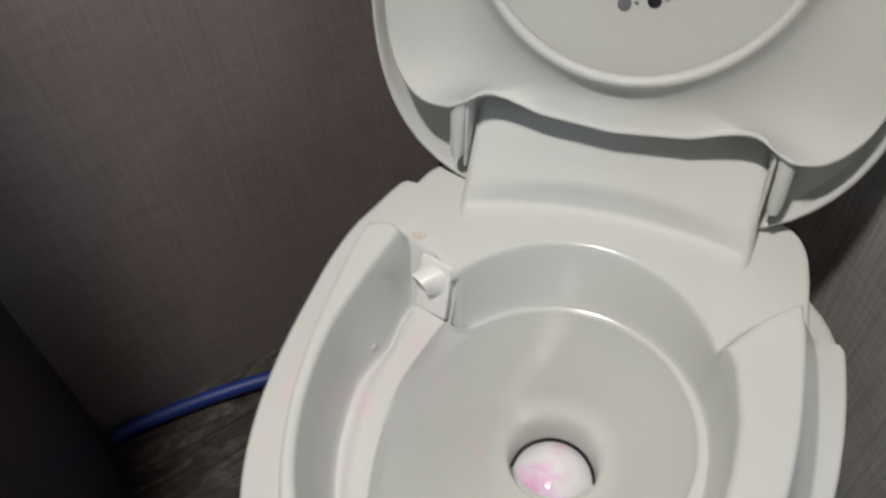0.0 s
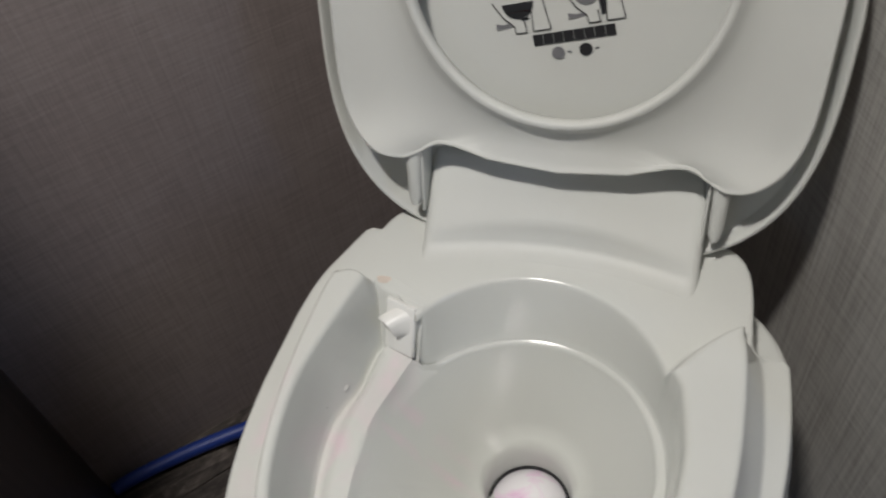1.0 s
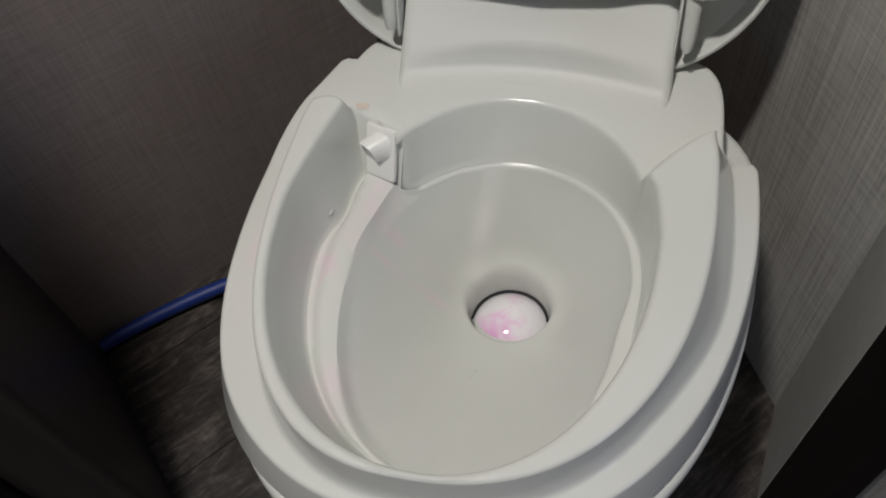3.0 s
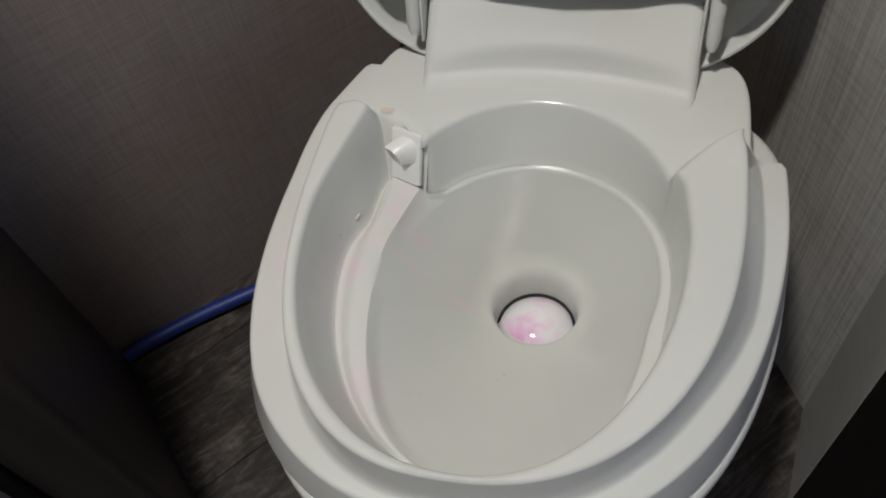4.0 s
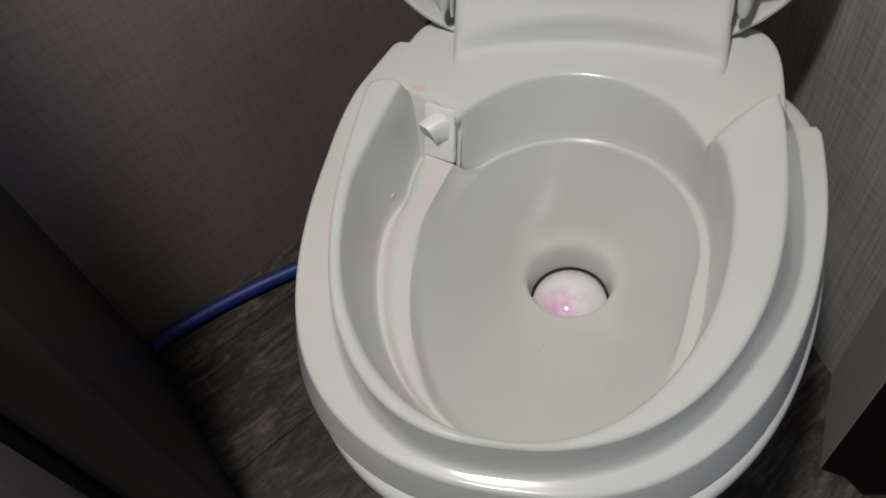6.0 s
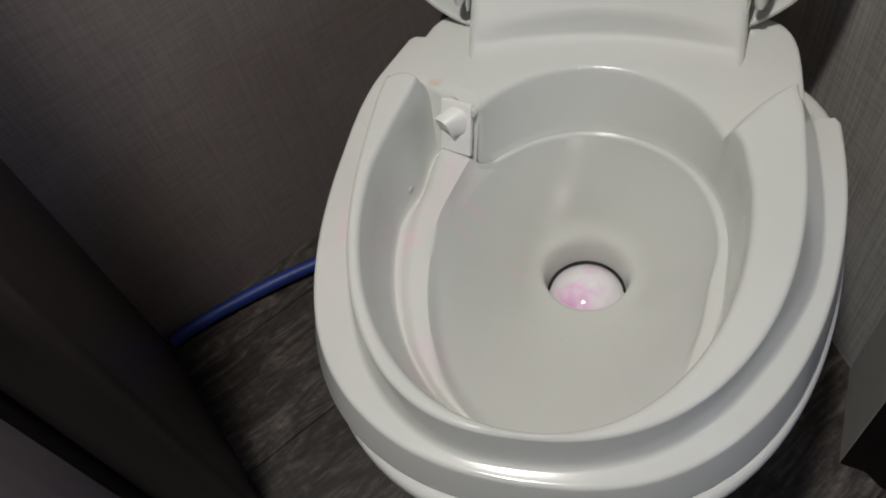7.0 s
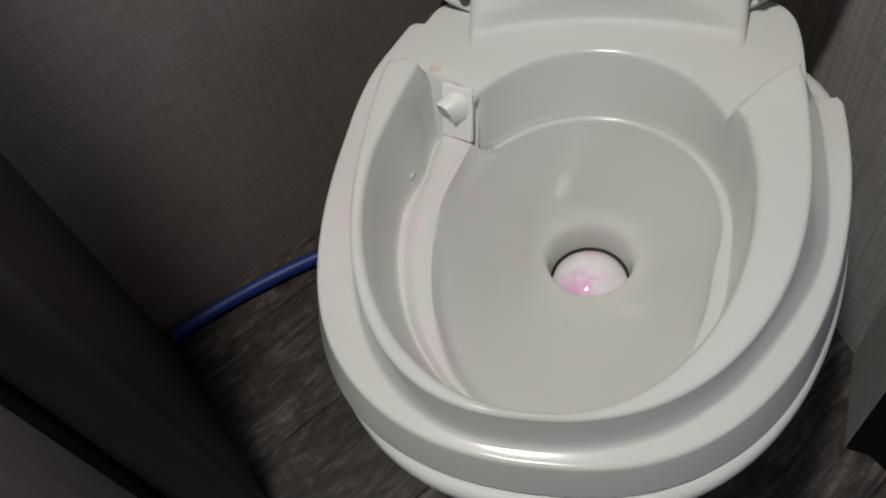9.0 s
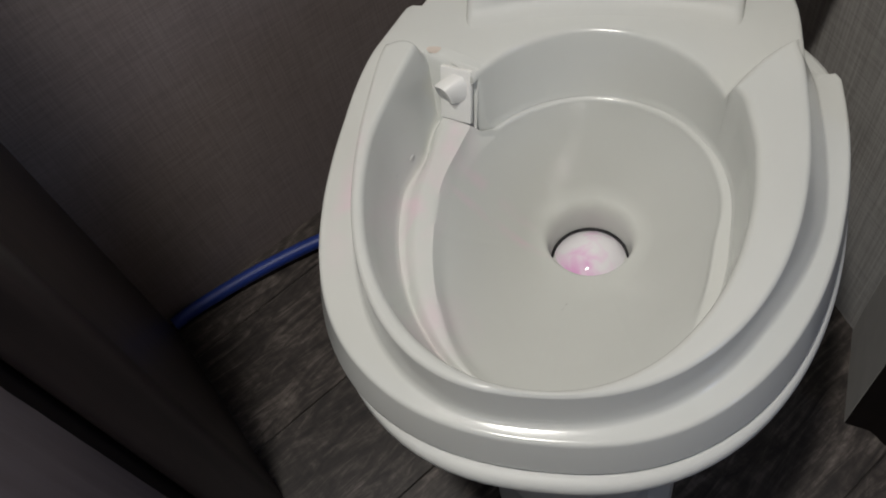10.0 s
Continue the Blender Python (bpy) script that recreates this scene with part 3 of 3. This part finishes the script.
# hinge cover: a concave-fronted hood across the back of the deck
bm = bmesh.new()
rings = []
HALF = 0.1195
xs = [-HALF, -HALF + 0.0008, -HALF + 0.003, -HALF + 0.007] + [-0.108 + 0.012 * i for i in range(19)] + [HALF - 0.007, HALF - 0.003, HALF - 0.0008, HALF]
for x in xs:
    inset = max(0.0, 1 - (HALF - abs(x)) / 0.007)
    inset = 0.0075 * (1 - math.sqrt(max(0, 1 - inset ** 2)))
    arch = 1 - (x / HALF) ** 2
    y0, z0 = 0.1555 + 0.019 * arch, 0.4460 + 0.0130 * arch
    h = z0 - 0.432
    side = [(y0 - 0.022, 0.4318), (y0 - 0.016, 0.4325), (y0 - 0.010, 0.4341), (y0 - 0.0050, 0.4364), (y0 - 0.0012, 0.4396), (y0 + 0.0018, 0.432 + 0.72 * h), (y0 + 0.0042, z0 - 0.0025), (y0 + 0.0072, z0 + 0.0012), (y0 + 0.0115, z0 + 0.0045), (mixed(y0 + 0.0115, 0.210, 0.5), mixed(z0 + 0.0045, 0.490 + 0.006 * arch, 0.5)), (0.210, 0.490 + 0.006 * arch), (0.2165, 0.4955 + 0.006 * arch), (0.221, 0.4965 + 0.006 * arch), (0.226, 0.493 + 0.006 * arch), (0.230, 0.484), (0.231, 0.428)]
    rings.append([Vector((x + 0.002, y + inset, z - inset * 0.7)) for y, z in side])
loft(bm, rings, False)
ends = [[v for v in bm.verts if abs(v.co.x - (s * HALF + 0.002)) < 1e-6] for s in (-1, 1)]
for e in ends:
    bm.faces.new(e)
part("hinge_cover", bm, PLASTIC, toilet, "smooth hood over the hinge", smooth=60)

# ---- raised lid and seat, leaning back; in their own plane: x across, v up along the lid, w towards the front ----
LEAN = 15.0
HINGE = Vector((0.001, 0.2045, 0.458))
tilt = Matrix.Translation(HINGE) @ Euler((radians(90 - LEAN), 0, 0)).to_matrix().to_4x4()


def tilted(x, v, w):
    return tilt @ Vector((x, v, w))


def shield(k, count, half, low, high, n_low, n_high, mid_v, mid_x=0.0):
    a = 2 * math.pi * k / count
    c, s = math.cos(a), math.sin(a)
    n = n_high if s > 0 else n_low
    return (mid_x + math.copysign(abs(c) ** (2 / n), c) * half, mid_v + math.copysign(abs(s) ** (2 / n), s) * ((high - mid_v) if s > 0 else (mid_v - low)))


lid = thing("lid", "", "")
lid.parent = toilet
bm = bmesh.new()
N = 160
rings = []
for grow, w in ((-0.17, -0.004), (-0.08, -0.004), (-0.020, -0.003), (-0.010, 0.001), (-0.006, 0.009), (-0.005, 0.0135), (-0.0035, 0.0150), (-0.0015, 0.0145), (0.0, 0.0120), (0.0, 0.006), (-0.004, -0.006), (-0.014, -0.011), (-0.05, -0.014), (-0.17, -0.015)):
    rings.append([tilted(*shield(k, N, 0.2045 + grow, -0.045 - grow, 0.392 + grow, 3.0, 2.1, 0.165, -0.004), w) for k in range(N)])
loft(bm, rings, True, True, True)
part("lid_shell", bm, PLASTIC, lid, "off-white lid with a narrow raised edge")

seat = thing("seat", "", "")
seat.parent = toilet


def seat_edge(k, grow, hump=1.0):
    """Outer outline of the seat: rounded shield whose lower edge swings up over the hinge hood."""
    x, v = shield(k, N, 0.1865 + grow, 0.042 - grow, 0.384 + grow, 5.5, 2.1, 0.19, -0.003)
    if v < 0.17:
        side = abs(x + 0.002) - 0.099
        low = 0.0450 + 0.0155 * hump * math.exp(-(side / (0.040 if side < 0 else 0.020)) ** 2)
        v = max(v, low - grow)
    return x, v


def seat_hole(k, grow):
    a = 2 * math.pi * k / N
    return -0.005 + math.cos(a) * (0.1175 + grow), 0.2135 + math.sin(a) * (0.122 + grow)


def seat_ring(f, grow_in, grow_out, w):
    out = []
    for k in range(N):
        a, b = seat_hole(k, grow_in), seat_edge(k, grow_out, f ** 3)
        x, v = mixed(a[0], b[0], f), mixed(a[1], b[1], f)
        scoop = math.exp(-((abs(b[0] + 0.003) - 0.150) / 0.022) ** 2) * step(0.095, 0.06, b[1])
        out.append(tilted(x, v, w + 0.011 * scoop * (step(0.55, 1.0, f) if w > 0.019 else 0.0)))
    return out


bm = bmesh.new()
rings = [seat_ring(0, 0.002, 0, 0.020), seat_ring(0, -0.0005, 0, 0.028), seat_ring(0, 0.0, 0, 0.0345), seat_ring(0, 0.0015, 0, 0.0358), seat_ring(0, 0.0045, 0, 0.0358), seat_ring(0, 0.0064, 0, 0.0346),
         seat_ring(0.05, 0.0064, 0, 0.0310), seat_ring(0.12, 0.0064, 0, 0.0280), seat_ring(0.30, 0.0064, 0, 0.0252), seat_ring(0.60, 0.006, -0.003, 0.0260), seat_ring(0.85, 0.006, -0.003, 0.0288),
         seat_ring(1, 0, -0.0042, 0.0300), seat_ring(1, 0, -0.0026, 0.0312), seat_ring(1, 0, -0.0014, 0.0316), seat_ring(1, 0, -0.0004, 0.0310), seat_ring(1, 0, 0, 0.0295), seat_ring(1, 0, 0, 0.020), seat_ring(1, 0, -0.003, 0.0175), seat_ring(0.5, 0, 0, 0.0160), seat_ring(0, 0.006, 0, 0.0170), seat_ring(0, 0.002, 0, 0.020)]
loft(bm, rings)
bmesh.ops.remove_doubles(bm, verts=bm.verts, dist=0.00005)
part("seat_ring", bm, PLASTIC, seat, "off-white seat ring seen from its hollow underside", smooth=55)
for s in (-1, 1):
    # hinge arm that reaches down from the seat beside the hood
    bm = bmesh.new()
    rings = []
    for v, hw, w in ((0.056, 0.0085, 0.026), (0.045, 0.0070, 0.027), (0.030, 0.0062, 0.027), (0.010, 0.0060, 0.0265), (0.002, 0.0054, 0.0255), (-0.002, 0.0036, 0.025)):
        rings.append([tilted(s * 0.1275 + hw * math.cos(a), v, w + 0.0055 * math.sin(a)) for a in [2 * math.pi * k / 20 for k in range(20)]])
    loft(bm, rings, True, True, True)
    part("hinge_arm", bm, PLASTIC, seat, "short hinge arm of the seat")
    bm = bmesh.new()
    box(bm, tilt @ pose(s * 0.1192 - 0.001, 0.020, 0.014), 0.0022, 0.058, 0.026, 0.0009)
    part("hinge_lug", bm, PLASTIC, lid, "thin hinge lug of the lid")

# printed label inside the lid: pictograms, a bold mark and two approval marks, as plain shapes
def stamp(name, outline, material, label=""):
    bm = bmesh.new()
    front = [bm.verts.new(tilted(x, v, -0.0034)) for x, v in outline]
    bm.faces.new(front)
    ex = bmesh.ops.extrude_face_region(bm, geom=bm.faces[:])
    shift = (tilted(0, 0, 0.0003) - tilted(0, 0, 0))
    bmesh.ops.translate(bm, verts=[e for e in ex["geom"] if isinstance(e, bmesh.types.BMVert)], vec=shift)
    return part(name, bm, material, lid, label, smooth=0)


def stroke(a, b, width):
    d = (Vector(b) - Vector(a)).normalized()
    n = Vector((-d.y, d.x)) * width / 2
    return [tuple(Vector(a) + n), tuple(Vector(b) + n), tuple(Vector(b) - n), tuple(Vector(a) - n)]


def disc(x, v, r, n=20, a0=0, a1=360):
    return [(x + r * math.cos(radians(a0 + (a1 - a0) * k / n)), v + r * math.sin(radians(a0 + (a1 - a0) * k / n))) for k in range(n + (a1 - a0 < 360))]


# the label sits crooked on the lid
def crooked(outline, turn=12.4, cx=0.0, cv=0.150):
    c, s = math.cos(radians(turn)), math.sin(radians(turn))
    return [(cx + x * c - v * s, cv + x * s + v * c) for x, v in outline]


for i in range(8):
    x = -0.0325 + i * 0.00815
    stamp("print_block", crooked([(x, -0.0045), (x + 0.0078, -0.0045), (x + 0.0078, 0.0045), (x, 0.0045)]), INK, "plain black block of the bold printed mark" if i == 0 else "")
for x, ink in ((-0.0145, GREYINK), (0.0075, INK)):
    stamp("approval_disc", crooked(disc(x, -0.0125, 0.0052)), ink)
    stamp("approval_bar", crooked(stroke((x + 0.0072, -0.0125), (x + 0.0105, -0.0125), 0.0012)), GREYINK)
# two side-view pictograms of a bowl with its lever, in thin outline
for cx, filled in ((-0.040, True), (0.018, False)):
    if filled:
        stamp("pictogram_bowl", crooked(disc(cx, 0.0315, 0.0125, 24, 180, 360)), INK, "black filled half-round bowl pictogram")
        stamp("pictogram_band", crooked(stroke((cx - 0.0085, 0.0245), (cx + 0.0085, 0.0245), 0.0016)), REDINK)
        stamp("pictogram_drain", crooked(stroke((cx + 0.001, 0.0185), (cx + 0.007, 0.0185), 0.0020)), INK)
    else:
        stamp("pictogram_bowl", crooked(disc(cx - 0.004, 0.0315, 0.0095, 24, 180, 360)), GREYINK)
        stamp("pictogram_plug", crooked([(cx + 0.004, 0.030), (cx + 0.010, 0.030), (cx + 0.0085, 0.013), (cx + 0.0055, 0.012)]), INK)
    lines = [((-0.020, 0.034), (-0.013, 0.021)), ((-0.013, 0.021), (-0.006, 0.014)), ((-0.006, 0.014), (-0.005, 0.0075)), ((-0.005, 0.0075), (0.004, 0.0075)), ((0.004, 0.0075), (0.003, 0.017)), ((0.010, 0.024), (0.009, 0.0075)), ((0.009, 0.0075), (0.023, 0.0075)), ((0.023, 0.0075), (0.020, 0.034))]
    for a, b in lines:
        stamp("pictogram_line", crooked(stroke((cx + a[0], a[1]), (cx + b[0], b[1]), 0.0009)), INK)
    stamp("pictogram_lever", crooked([(cx - 0.020, 0.0125), (cx - 0.006, 0.0140), (cx - 0.007, 0.0165), (cx - 0.014, 0.0160), (cx - 0.020, 0.0175)]), GREYINK)

# small dark elbow behind the left end of the deck
bm = bmesh.new()
tube(bm, [(-0.152, 0.224, 0.33), (-0.152, 0.224, 0.395), (-0.151, 0.222, 0.408), (-0.146, 0.220, 0.414)], 0.009)
part("water_inlet", bm, RUBBER, toilet, "black elbow behind the deck")

# ---- blue water pipe along the foot of the left wall ----
pts = []
for i in range(25):
    f = i / 24
    x = mixed(-0.556, -0.22, f)
    y = 0.022 + 0.235 * f ** 0.86 + 0.012 * math.sin(math.pi * f)
    pts.append((x, y, 0.0125 + 0.004 * math.sin(math.pi * f)))
pts += [(-0.17, 0.275, 0.02), (-0.14, 0.28, 0.06), (-0.135, 0.275, 0.20), (-0.15, 0.235, 0.33)]
bm = bmesh.new()
tube(bm, pts, 0.0095, 18)
tagged(part("water_pipe", bm, PIPE), "bright blue plastic water pipe lying on the plank floor", "pipe")

# ---- ceiling lamp of the passage ----
lamp = thing("ceiling_lamp", "round white ceiling lamp above the passage", "lamp", at=(LAMP[0], LAMP[1], TOP))
bm = bmesh.new()
loft(bm, [[Vector((r * math.cos(a), r * math.sin(a), z)) for a in [2 * math.pi * k / 40 for k in range(40)]] for r, z in ((0.125, 0.0), (0.125, -0.012), (0.118, -0.018), (0.105, -0.018))], True, True, True)
part("housing", bm, CEIL, lamp)
bm = bmesh.new()
loft(bm, [[Vector((r * math.cos(a), r * math.sin(a), z)) for a in [2 * math.pi * k / 40 for k in range(40)]] for r, z in ((0.100, -0.0185), (0.095, -0.026), (0.06, -0.030), (0.01, -0.031))], True, True, True)
part("diffuser", bm, GLOW, lamp)

# ---- plank floor ----
bm = bmesh.new()
box(bm, pose(-0.15, -0.75, -0.027), 2.7, 3.1, 0.05)
floor = tagged(part("floor", bm, SUBFLOOR, smooth=0), "rustic grey-brown wood plank floor", "floor", kind="structure")
WIDE, LONG, PLANK_SHIFT = 0.167, 0.92, 0.1325
bm = bmesh.new()
out = bmesh.ops.create_cube(bm, size=1, matrix=Matrix.Diagonal((LONG - 0.0012, WIDE - 0.0012, 0.004, 1)))
bmesh.ops.bevel(bm, geom=[e for e in bm.edges if all(v.co.z > 0 for v in e.verts)], offset=0.0008, segments=1, affect="EDGES")
plank_mesh = bpy.data.meshes.new("plank")
bm.to_mesh(plank_mesh)
bm.free()
plank_mesh.materials.append(PLANK)
random.seed(4)
turn = Matrix.Rotation(radians(50.0), 4, "Z")
for row in range(-13, 12):
    shift = (row * 0.37) % 1.0 * LONG
    for col in range(-3, 4):
        at = turn @ Vector((col * LONG + shift, row * WIDE + PLANK_SHIFT, 0))
        if -1.6 < at.x < 1.35 and -2.2 < at.y < 0.9:
            p = new("plank", plank_mesh)
            p.matrix_world = Matrix.Translation((at.x, at.y, -0.002)) @ turn
            p.parent = floor
